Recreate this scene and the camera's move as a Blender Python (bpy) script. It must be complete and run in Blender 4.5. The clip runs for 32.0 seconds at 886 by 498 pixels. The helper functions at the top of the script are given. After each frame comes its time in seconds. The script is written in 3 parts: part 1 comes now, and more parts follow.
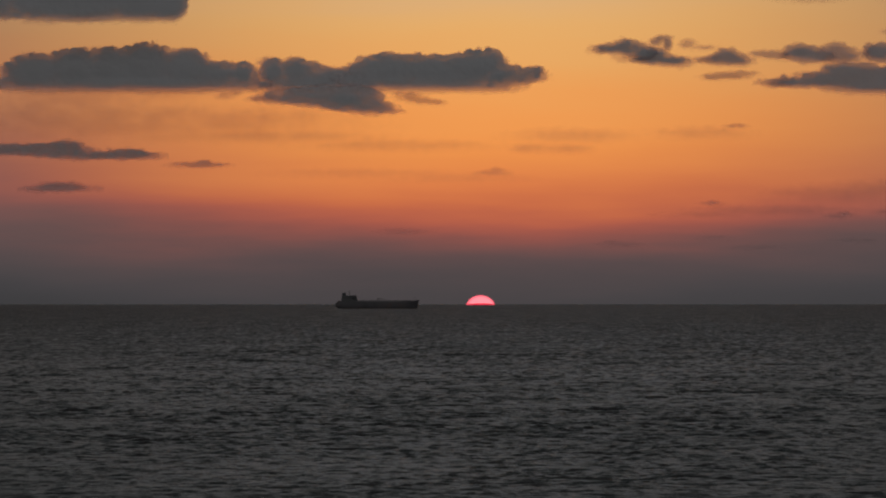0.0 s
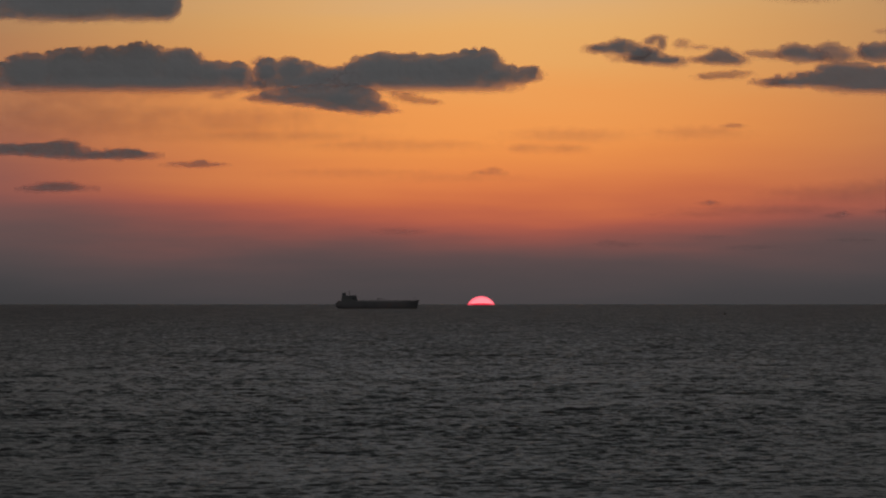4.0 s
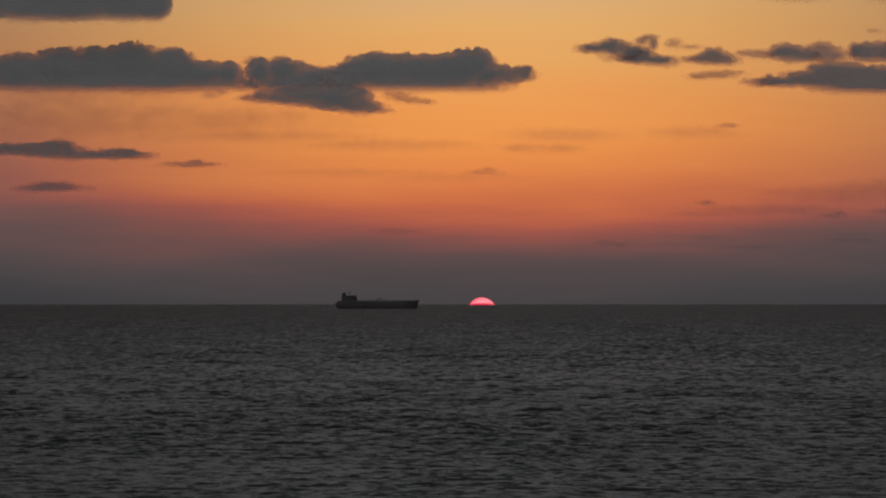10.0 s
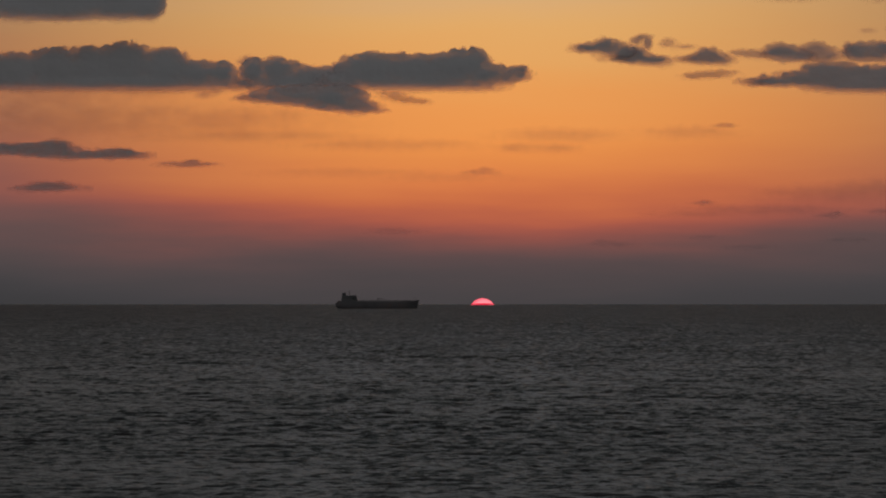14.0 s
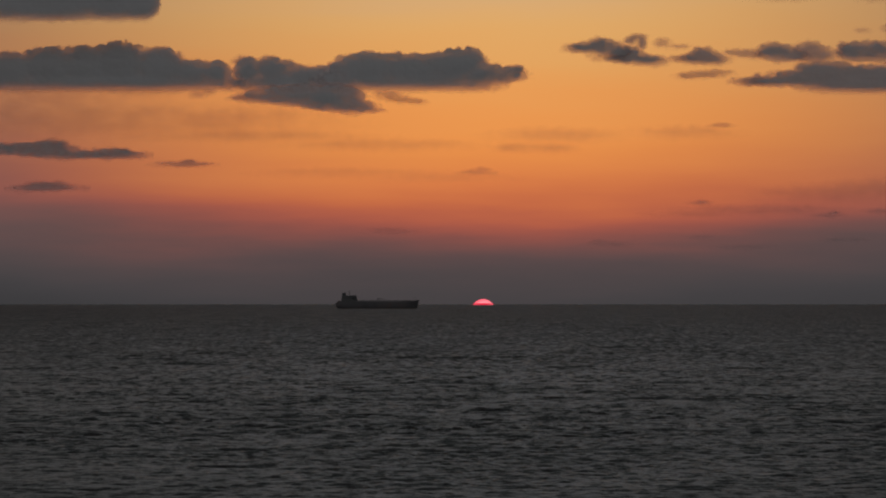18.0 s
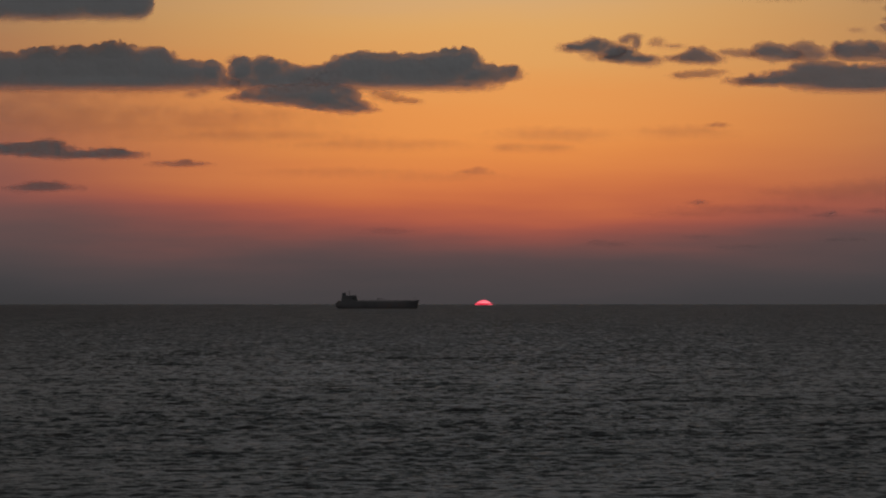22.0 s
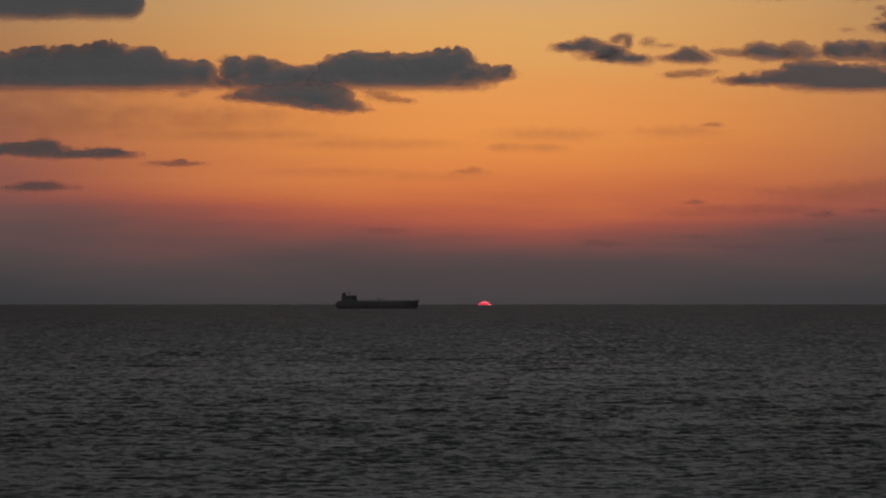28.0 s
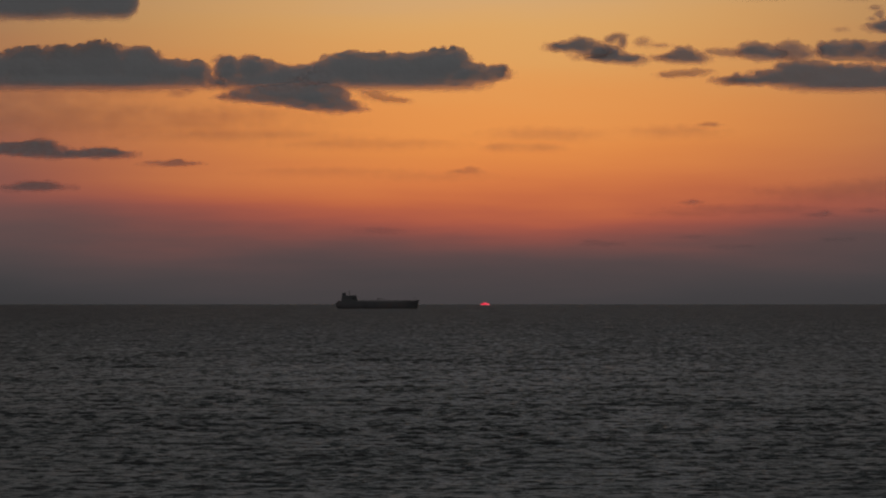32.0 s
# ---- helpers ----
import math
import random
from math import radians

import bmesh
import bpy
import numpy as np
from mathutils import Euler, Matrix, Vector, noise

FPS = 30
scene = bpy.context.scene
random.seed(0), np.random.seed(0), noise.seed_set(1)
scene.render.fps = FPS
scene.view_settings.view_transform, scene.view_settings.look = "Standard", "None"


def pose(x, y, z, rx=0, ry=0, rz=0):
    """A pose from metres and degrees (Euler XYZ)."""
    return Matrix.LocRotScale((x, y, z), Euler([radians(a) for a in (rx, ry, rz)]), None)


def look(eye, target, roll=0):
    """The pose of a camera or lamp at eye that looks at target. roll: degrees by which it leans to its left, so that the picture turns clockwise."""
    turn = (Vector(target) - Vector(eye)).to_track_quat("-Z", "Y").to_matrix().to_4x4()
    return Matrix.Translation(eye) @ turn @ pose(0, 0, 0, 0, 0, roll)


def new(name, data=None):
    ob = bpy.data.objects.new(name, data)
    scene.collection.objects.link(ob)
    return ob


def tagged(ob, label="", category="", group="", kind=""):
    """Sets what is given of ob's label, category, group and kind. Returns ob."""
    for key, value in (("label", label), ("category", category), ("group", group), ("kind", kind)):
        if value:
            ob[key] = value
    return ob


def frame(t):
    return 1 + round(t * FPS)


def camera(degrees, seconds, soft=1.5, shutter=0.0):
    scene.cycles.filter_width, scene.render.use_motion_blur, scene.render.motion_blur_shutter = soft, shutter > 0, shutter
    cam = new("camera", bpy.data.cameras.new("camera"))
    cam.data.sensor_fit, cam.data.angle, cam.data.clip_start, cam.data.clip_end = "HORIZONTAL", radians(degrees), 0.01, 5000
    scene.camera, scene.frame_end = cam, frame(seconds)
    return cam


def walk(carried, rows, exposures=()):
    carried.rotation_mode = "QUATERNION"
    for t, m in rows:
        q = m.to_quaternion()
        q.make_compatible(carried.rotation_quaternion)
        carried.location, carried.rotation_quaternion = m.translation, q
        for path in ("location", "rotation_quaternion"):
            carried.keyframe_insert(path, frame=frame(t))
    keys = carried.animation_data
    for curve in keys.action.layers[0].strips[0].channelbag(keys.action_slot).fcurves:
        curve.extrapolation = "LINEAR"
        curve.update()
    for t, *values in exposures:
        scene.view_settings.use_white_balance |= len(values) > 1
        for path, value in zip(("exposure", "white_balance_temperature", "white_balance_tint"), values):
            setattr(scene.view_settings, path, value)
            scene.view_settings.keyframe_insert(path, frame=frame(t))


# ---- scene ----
cam = camera(15.7, 32.0, soft=2.0)
EYE = (0.0, 0.0, 26.0)
PITCH = 90.6905
walk(cam, [(0.0, pose(*EYE, PITCH)), (32.0, pose(*EYE, PITCH))],
     exposures=[(0.0, 0.0), (32.0, -0.14)])


# ---------------------------------------------------------------- world and light
def link(tree, a, b):
    tree.links.new(a, b)


def math_node(tree, op, a, b=None, c=None, clamp=False):
    n = tree.nodes.new("ShaderNodeMath")
    n.operation, n.use_clamp = op, clamp
    for i, v in enumerate((a, b, c)):
        if v is None:
            continue
        if isinstance(v, (int, float)):
            n.inputs[i].default_value = v
        else:
            link(tree, v, n.inputs[i])
    return n.outputs[0]


SUN_AZ = 0.0116      # radians to the right of the view's axis
GLOW_AZ = 0.017       # the glow's middle lies a little further round
DUSK = [(-0.0159, (0.047, 0.0455, 0.048)),
        (-0.0055, (0.0585, 0.0545, 0.058)),
        (0.0017, (0.076, 0.063, 0.065)),
        (0.0078, (0.107, 0.070, 0.070)),
        (0.0122, (0.168, 0.078, 0.072)),
        (0.0166, (0.300, 0.088, 0.069)),
        (0.0210, (0.455, 0.111, 0.067)),
        (0.0263, (0.610, 0.156, 0.061)),
        (0.0333, (0.752, 0.226, 0.068)),
        (0.0421, (0.845, 0.290, 0.072)),
        (0.0527, (0.88, 0.324, 0.083)),
        (0.0650, (0.84, 0.361, 0.104)),
        (0.0773, (0.80, 0.415, 0.137)),
        (0.0896, (0.775, 0.43, 0.16)),
        (0.1125, (0.468, 0.402, 0.332)),
        (0.1424, (0.352, 0.445, 0.539)),
        (0.1740, (0.287, 0.392, 0.539))]


def dusk_world():
    """Clear dusk: a dim upper sky, an orange glow over the sunken sun and a grey bank of haze on the horizon."""
    world = bpy.data.worlds.new("dusk_sky")
    scene.world = world
    world.use_nodes = True
    t = world.node_tree
    t.nodes.clear()
    out = t.nodes.new("ShaderNodeOutputWorld")
    co = t.nodes.new("ShaderNodeTexCoord")
    sep = t.nodes.new("ShaderNodeSeparateXYZ")
    link(t, co.outputs["Generated"], sep.inputs[0])
    x, y, z = sep.outputs
    # cosine of the angle to the sun's azimuth, seen on the horizon
    cx = math_node(t, "MULTIPLY", x, math.sin(GLOW_AZ))
    cosa = math_node(t, "MULTIPLY_ADD", y, math.cos(GLOW_AZ), cx)
    side = math_node(t, "MULTIPLY", math_node(t, "SUBTRACT", 1.0, cosa), 2.0)
    side = math_node(t, "SUBTRACT", side, math_node(t, "MULTIPLY", z, z))
    height = math_node(t, "MULTIPLY_ADD", side, -0.4, z)
    # to the left of the sun the colours spread over more of the sky, to the right over less
    across = math_node(t, "MAXIMUM", math_node(t, "MINIMUM", math_node(t, "DIVIDE", x, 0.137), 1.0), -1.0)
    spread = math_node(t, "MULTIPLY_ADD", across, math_node(t, "MULTIPLY_ADD", across, -0.06, 0.26), 1.0)
    pivot = math_node(t, "MULTIPLY_ADD", across, 0.0079, 0.0219)
    over = math_node(t, "SUBTRACT", height, pivot)
    up = math_node(t, "DIVIDE", math_node(t, "MAXIMUM", over, 0.0), 0.042)
    down = math_node(t, "DIVIDE", math_node(t, "MINIMUM", over, 0.0), 0.014)
    far_off = math_node(t, "MULTIPLY_ADD", up, up, math_node(t, "MULTIPLY", down, down))
    share = math_node(t, "POWER", 2.718, math_node(t, "MULTIPLY", far_off, -1.0))
    spread = math_node(t, "MULTIPLY_ADD", math_node(t, "SUBTRACT", spread, 1.0), share, 1.0)
    height = math_node(t, "MULTIPLY_ADD", over, spread, pivot)
    # thin streaks in the haze
    mp = t.nodes.new("ShaderNodeMapping")
    mp.inputs["Scale"].default_value = (7.0, 7.0, 55.0)
    link(t, co.outputs["Generated"], mp.inputs["Vector"])
    nz = t.nodes.new("ShaderNodeTexNoise")
    nz.inputs["Scale"].default_value, nz.inputs["Detail"].default_value = 1.0, 5.0
    link(t, mp.outputs[0], nz.inputs["Vector"])
    streak = math_node(t, "MULTIPLY", math_node(t, "SUBTRACT", nz.outputs[0], 0.5), 0.022)
    height = math_node(t, "ADD", height, streak)
    ramp = t.nodes.new("ShaderNodeValToRGB")
    ramp.color_ramp.interpolation = "B_SPLINE"
    els = ramp.color_ramp.elements
    span = 0.2
    for i, (h, col) in enumerate(DUSK):
        e = els[i] if i < 2 else els.new(1.0)
        e.position = (h + 0.02) / span
        e.color = (*col, 1.0)
    link(t, math_node(t, "DIVIDE", math_node(t, "ADD", height, 0.02), span), ramp.inputs[0])
    # the glow gives way to dull haze on both sides of the sun's place
    away = math_node(t, "MAXIMUM", math_node(t, "POWER", 2.718, math_node(t, "MULTIPLY", side, math_node(t, "MULTIPLY_ADD", side, -150.0, -31.0))), 0.0)
    above = t.nodes.new("ShaderNodeMapRange")
    above.interpolation_type = "SMOOTHSTEP"
    above.inputs["From Min"].default_value, above.inputs["From Max"].default_value = 0.0, 0.04
    above.inputs["To Min"].default_value = 1.0
    link(t, z, above.inputs["Value"])
    link(t, away, above.inputs["To Max"])
    glow = t.nodes.new("ShaderNodeBackground")
    dim = t.nodes.new("ShaderNodeMix")
    dim.data_type = "RGBA"
    # far round from the sun the haze is plain grey
    dull = t.nodes.new("ShaderNodeMix")
    dull.data_type = "RGBA"
    dull.inputs["A"].default_value, dull.inputs["B"].default_value = (0.098, 0.108, 0.116, 1), (0.158, 0.078, 0.064, 1)
    link(t, math_node(t, "POWER", 2.718, math_node(t, "MULTIPLY", side, -30.0)), dull.inputs["Factor"])
    link(t, dull.outputs["Result"], dim.inputs["A"])
    link(t, above.outputs[0], dim.inputs["Factor"])
    link(t, ramp.outputs[0], dim.inputs["B"])
    link(t, dim.outputs["Result"], glow.inputs["Color"])
    sky = t.nodes.new("ShaderNodeTexSky")
    sky.sky_type, sky.sun_disc = "NISHITA", False
    sky.sun_elevation, sky.sun_rotation = radians(0.3), SUN_AZ
    sky.air_density, sky.dust_density, sky.ozone_density = 1.0, 1.5, 1.0
    upper = t.nodes.new("ShaderNodeBackground")
    upper.inputs["Strength"].default_value = 0.60
    tint = t.nodes.new("ShaderNodeMix")
    tint.data_type, tint.blend_type = "RGBA", "MULTIPLY"
    tint.inputs["Factor"].default_value = 1.0
    tint.inputs["B"].default_value = (1.08, 0.98, 0.93, 1)
    pale = t.nodes.new("ShaderNodeHueSaturation")
    pale.inputs["Saturation"].default_value = 0.45
    link(t, sky.outputs[0], pale.inputs["Color"])
    link(t, pale.outputs[0], tint.inputs["A"])
    link(t, tint.outputs["Result"], upper.inputs["Color"])
    mix = t.nodes.new("ShaderNodeMixShader")
    fade = t.nodes.new("ShaderNodeMapRange")
    fade.interpolation_type = "SMOOTHSTEP"
    fade.inputs["From Min"].default_value, fade.inputs["From Max"].default_value = 0.15, 0.36
    link(t, z, fade.inputs["Value"])
    link(t, fade.outputs[0], mix.inputs[0])
    link(t, glow.outputs[0], mix.inputs[1])
    link(t, upper.outputs[0], mix.inputs[2])
    link(t, mix.outputs[0], out.inputs[0])


dusk_world()

sun_lamp = bpy.data.lights.new("sunlight", "SUN")
sun_lamp.energy, sun_lamp.angle, sun_lamp.color = 0.002, radians(0.5), (1.0, 0.35, 0.2)
sunlight = new("sunlight", sun_lamp)
sunlight.matrix_world = look((0, 0, 60), (-100 * math.sin(SUN_AZ), -100 * math.cos(SUN_AZ), 59.5))


# ---------------------------------------------------------------- materials
def material(name, color, rough=0.6, metal=0.0, var=0.25, scale=2.0, bump=0.1, rust=0.0):
    """Painted or bare surface with blotches, fine grain and optional rust."""
    m = bpy.data.materials.new(name)
    m.use_nodes = True
    t = m.node_tree
    b = t.nodes["Principled BSDF"]
    b.inputs["Roughness"].default_value, b.inputs["Metallic"].default_value = rough, metal
    co = t.nodes.new("ShaderNodeTexCoord")
    big = t.nodes.new("ShaderNodeTexNoise")
    big.inputs["Scale"].default_value, big.inputs["Detail"].default_value = 0.15 * scale, 6.0
    fine = t.nodes.new("ShaderNodeTexNoise")
    fine.inputs["Scale"].default_value, fine.inputs["Detail"].default_value = 4.0 * scale, 3.0
    for n in (big, fine):
        link(t, co.outputs["Object"], n.inputs["Vector"])
    ramp = t.nodes.new("ShaderNodeValToRGB")
    lo, hi = ramp.color_ramp.elements
    lo.position, hi.position = 0.3, 0.7
    lo.color = (*[c * (1 - var) for c in color], 1)
    hi.color = (*[min(1, c * (1 + var)) for c in color], 1)
    link(t, math_node(t, "MULTIPLY_ADD", fine.outputs[0], 0.35, math_node(t, "MULTIPLY", big.outputs[0], 0.65)), ramp.inputs[0])
    last = ramp.outputs[0]
    if rust:
        mix = t.nodes.new("ShaderNodeMix")
        mix.data_type = "RGBA"
        mix.inputs["B"].default_value = (0.13, 0.05, 0.02, 1)
        link(t, math_node(t, "MULTIPLY_ADD", math_node(t, "SUBTRACT", big.outputs[0], 0.55), 8 * rust, 0.0, clamp=True), mix.inputs["Factor"])
        link(t, last, mix.inputs["A"])
        last = mix.outputs["Result"]
    link(t, last, b.inputs["Base Color"])
    bp = t.nodes.new("ShaderNodeBump")
    bp.inputs["Strength"].default_value, bp.inputs["Distance"].default_value = bump, 0.02
    link(t, fine.outputs[0], bp.inputs["Height"])
    link(t, bp.outputs[0], b.inputs["Normal"])
    return m


def water_material():
    m = bpy.data.materials.new("sea_water")
    m.use_nodes = True
    t = m.node_tree
    depths = t.nodes.new("ShaderNodeBsdfDiffuse")
    depths.inputs["Color"].default_value = (0.036, 0.033, 0.0325, 1)
    # mirror-like skin of the water: 2 % straight down, far more at a low angle
    gloss = t.nodes["Principled BSDF"]
    gloss.inputs["Metallic"].default_value = 1.0
    gloss.inputs["Base Color"].default_value = (0.02, 0.02, 0.02, 1)
    gloss.inputs["Specular Tint"].default_value = (0.405, 0.443, 0.453, 1)
    co = t.nodes.new("ShaderNodeTexCoord")
    mp = t.nodes.new("ShaderNodeMapping")
    mp.inputs["Scale"].default_value = (1.0, 0.5, 1.0)
    link(t, co.outputs["Object"], mp.inputs["Vector"])
    ripple = t.nodes.new("ShaderNodeTexNoise")
    ripple.inputs["Scale"].default_value, ripple.inputs["Detail"].default_value = 1.0, 6.0
    gust = t.nodes.new("ShaderNodeTexNoise")
    gust.inputs["Scale"].default_value, gust.inputs["Detail"].default_value, gust.inputs["Roughness"].default_value = 0.035, 4.0, 0.65
    link(t, mp.outputs[0], ripple.inputs["Vector"])
    link(t, mp.outputs[0], gust.inputs["Vector"])
    paws = t.nodes.new("ShaderNodeTexNoise")
    paws.inputs["Scale"].default_value, paws.inputs["Detail"].default_value, paws.inputs["Roughness"].default_value = 0.3, 6.0, 0.62
    link(t, mp.outputs[0], paws.inputs["Vector"])
    at = t.nodes.new("ShaderNodeAttribute")
    at.attribute_name = "ripples"
    # wind patches and cat's paws are rougher than slicks
    rough = math_node(t, "MULTIPLY_ADD", gust.outputs[0], 0.5, -0.81)
    rough = math_node(t, "MULTIPLY_ADD", at.outputs["Fac"], 1.19, rough)
    paw = math_node(t, "MULTIPLY", math_node(t, "SUBTRACT", paws.outputs[0], 0.5), math_node(t, "SUBTRACT", 1.3, at.outputs["Fac"]))
    rough = math_node(t, "MULTIPLY_ADD", paw, 4.0, rough, clamp=True)
    link(t, math_node(t, "MAXIMUM", rough, 0.36), gloss.inputs["Roughness"])
    bp = t.nodes.new("ShaderNodeBump")
    # the farther out, the more of the ripples is in the roughness and the less in the relief
    link(t, math_node(t, "MULTIPLY_ADD", at.outputs["Fac"], -0.5, 0.75), bp.inputs["Strength"])
    bp.inputs["Distance"].default_value = 0.9
    link(t, ripple.outputs[0], bp.inputs["Height"])
    for n in (depths, gloss):
        link(t, bp.outputs[0], n.inputs["Normal"])
    surface = t.nodes.new("ShaderNodeAddShader")
    link(t, depths.outputs[0], surface.inputs[0])
    link(t, gloss.outputs[0], surface.inputs[1])
    link(t, surface.outputs[0], t.nodes["Material Output"].inputs["Surface"])
    return m


def cloud_material():
    m = bpy.data.materials.new("cloud_vapour")
    m.use_nodes = True
    t = m.node_tree
    b = t.nodes["Principled BSDF"]
    b.inputs["Roughness"].default_value = 1.0
    b.inputs["Specular IOR Level"].default_value = 0.0
    nz = t.nodes.new("ShaderNodeTexNoise")
    nz.inputs["Scale"].default_value, nz.inputs["Detail"].default_value = 0.02, 5.0
    co = t.nodes.new("ShaderNodeTexCoord")
    link(t, co.outputs["Object"], nz.inputs["Vector"])
    ramp = t.nodes.new("ShaderNodeValToRGB")
    ramp.color_ramp.elements[0].color = (0.556, 0.548, 0.558, 1)
    ramp.color_ramp.elements[1].color = (0.622, 0.62, 0.642, 1)
    link(t, nz.outputs[0], ramp.inputs[0])
    link(t, ramp.outputs[0], b.inputs["Base Color"])
    # how much of the light behind this skin of vapour stops
    at = t.nodes.new("ShaderNodeAttribute")
    at.attribute_name = "vapour"
    clear = math_node(t, "SUBTRACT", 1.0, at.outputs["Fac"], clamp=True)
    # the light that comes through loses more of its blue and green
    through_it = t.nodes.new("ShaderNodeBsdfTransparent")
    redden = t.nodes.new("ShaderNodeMix")
    redden.data_type = "RGBA"
    redden.inputs["A"].default_value, redden.inputs["B"].default_value = (1, 1, 1, 1), (1.0, 0.75, 0.73, 1)
    link(t, at.outputs["Fac"], redden.inputs["Factor"])
    link(t, redden.outputs["Result"], through_it.inputs["Color"])
    body = t.nodes.new("ShaderNodeMixShader")
    link(t, clear, body.inputs[0])
    link(t, b.outputs[0], body.inputs[1])
    link(t, through_it.outputs[0], body.inputs[2])
    link(t, body.outputs[0], t.nodes["Material Output"].inputs["Surface"])
    return m


def sun_material(half_width, half_height, middle, limb):
    m = bpy.data.materials.new("setting_sun_glow")
    m.use_nodes = True
    t = m.node_tree
    t.nodes.clear()
    out = t.nodes.new("ShaderNodeOutputMaterial")
    em = t.nodes.new("ShaderNodeEmission")
    # limb darkening: paler in the middle, redder towards the rim
    co = t.nodes.new("ShaderNodeTexCoord")
    mp = t.nodes.new("ShaderNodeMapping")
    mp.inputs["Scale"].default_value = (1 / half_width, 0.0, 1 / half_height)
    ln = t.nodes.new("ShaderNodeVectorMath")
    ln.operation = "LENGTH"
    link(t, co.outputs["Object"], mp.inputs["Vector"])
    link(t, mp.outputs[0], ln.inputs[0])
    ramp = t.nodes.new("ShaderNodeValToRGB")
    lo, hi = ramp.color_ramp.elements
    lo.position, lo.color = 0.80, (*middle, 1)
    hi.position, hi.color = 1.0, (*limb, 1)
    link(t, ln.outputs["Value"], ramp.inputs[0])
    link(t, ramp.outputs[0], em.inputs["Color"])
    em.inputs["Strength"].default_value = 1.25
    link(t, em.outputs[0], out.inputs[0])
    return m


WATER = water_material()
VAPOUR = cloud_material()
SUNGLOW = sun_material(22.4, 18.7, (1.0, 0.26, 0.30), (1.0, 0.12, 0.17))
# emission for the strip that stands in for the sun's reflection
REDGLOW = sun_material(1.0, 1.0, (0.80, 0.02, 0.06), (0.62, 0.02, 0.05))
# dark hull colour, raised to put the sea haze before it into the paint
HULL = material("hull_paint_hazed", (0.088, 0.084, 0.090), 0.5, var=0.3, scale=0.6, rust=0.25)
BOOT = material("boot_topping_red", (0.085, 0.04, 0.036), 0.65, var=0.35, scale=0.8, rust=0.3)
DECK = material("deck_paint_red", (0.10, 0.045, 0.035), 0.7, var=0.3, rust=0.3)
# deckhouse colour darkened: the shade of its backlit side is in the paint
HOUSE_DIM = material("superstructure_paint", (0.105, 0.104, 0.109), 0.5, var=0.15, scale=0.6, rust=0.12)
FUNNEL = material("funnel_paint", (0.05, 0.05, 0.06), 0.5, var=0.2)
STEEL = material("weathered_steel", (0.10, 0.095, 0.09), 0.5, 0.5, var=0.3, rust=0.3)
GLASS = material("dark_window_glass", (0.015, 0.018, 0.02), 0.08, var=0.1, bump=0.0)
# orange darkened to brown, with the stern's backlit shade put into the colour
BOAT_DIM = material("lifeboat_dimmed_orange", (0.085, 0.055, 0.045), 0.5, var=0.15)
BUOYRED = material("buoy_paint_red", (0.05, 0.02, 0.02), 0.6, var=0.3, rust=0.3)


# ---------------------------------------------------------------- mesh helpers
def mesh_of(name, bm, mat, smooth=False):
    me = bpy.data.meshes.new(name)
    bm.normal_update()
    bm.to_mesh(me)
    bm.free()
    me.materials.append(mat)
    if smooth:
        me.polygons.foreach_set("use_smooth", [True] * len(me.polygons))
    return me


def part(name, bm, mat, parent, label="", smooth=False):
    ob = new(name, mesh_of(name, bm, mat, smooth))
    ob.parent = parent
    return tagged(ob, label)


def add_box(bm, x0, x1, y0, y1, z0, z1, bevel=0.0):
    made = bmesh.ops.create_cube(bm, size=1.0)["verts"]
    for v in made:
        v.co = Vector(((x0 + x1) / 2 + v.co.x * (x1 - x0), (y0 + y1) / 2 + v.co.y * (y1 - y0), (z0 + z1) / 2 + v.co.z * (z1 - z0)))
    if bevel:
        edges = list({e for v in made for e in v.link_edges})
        bmesh.ops.bevel(bm, geom=edges, offset=bevel, segments=2, profile=0.5, affect="EDGES")
    return bm


def add_bar(bm, a, b, r, sides=6, r2=None):
    a, b = Vector(a), Vector(b)
    d = b - a
    m = Matrix.Translation((a + b) / 2) @ d.to_track_quat("Z", "Y").to_matrix().to_4x4()
    bmesh.ops.create_cone(bm, cap_ends=True, segments=sides, radius1=r, radius2=r if r2 is None else r2, depth=d.length, matrix=m)
    return bm


def box(x0, x1, y0, y1, z0, z1, bevel=0.0):
    return add_box(bmesh.new(), x0, x1, y0, y1, z0, z1, bevel)


def bar(a, b, r, sides=6, r2=None):
    return add_bar(bmesh.new(), a, b, r, sides, r2)


def empty(name, m):
    ob = new(name)
    ob.matrix_world = m
    return ob


# ---------------------------------------------------------------- the sea
def sea_bed_sheet():
    """The still level under the waves, out beyond the horizon."""
    rings = [0.5, 60, 150, 270, 600, 1500, 4000, 9000, 18000, 40000]
    n = 96
    bm = bmesh.new()
    grid = [[bm.verts.new((r * math.cos(2 * math.pi * i / n), r * math.sin(2 * math.pi * i / n), 0)) for i in range(n)] for r in rings]
    bm.faces.new(grid[0])
    for a, b in zip(grid, grid[1:]):
        for i in range(n):
            j = (i + 1) % n
            bm.faces.new((a[i], b[i], b[j], a[j]))
    bmesh.ops.recalc_face_normals(bm, faces=bm.faces)
    sea = new("water", mesh_of("water", bm, WATER))
    sea.location.z = -1.0
    return tagged(sea, "dark grey open sea reaching out to the horizon at dusk", "sea", kind="structure")


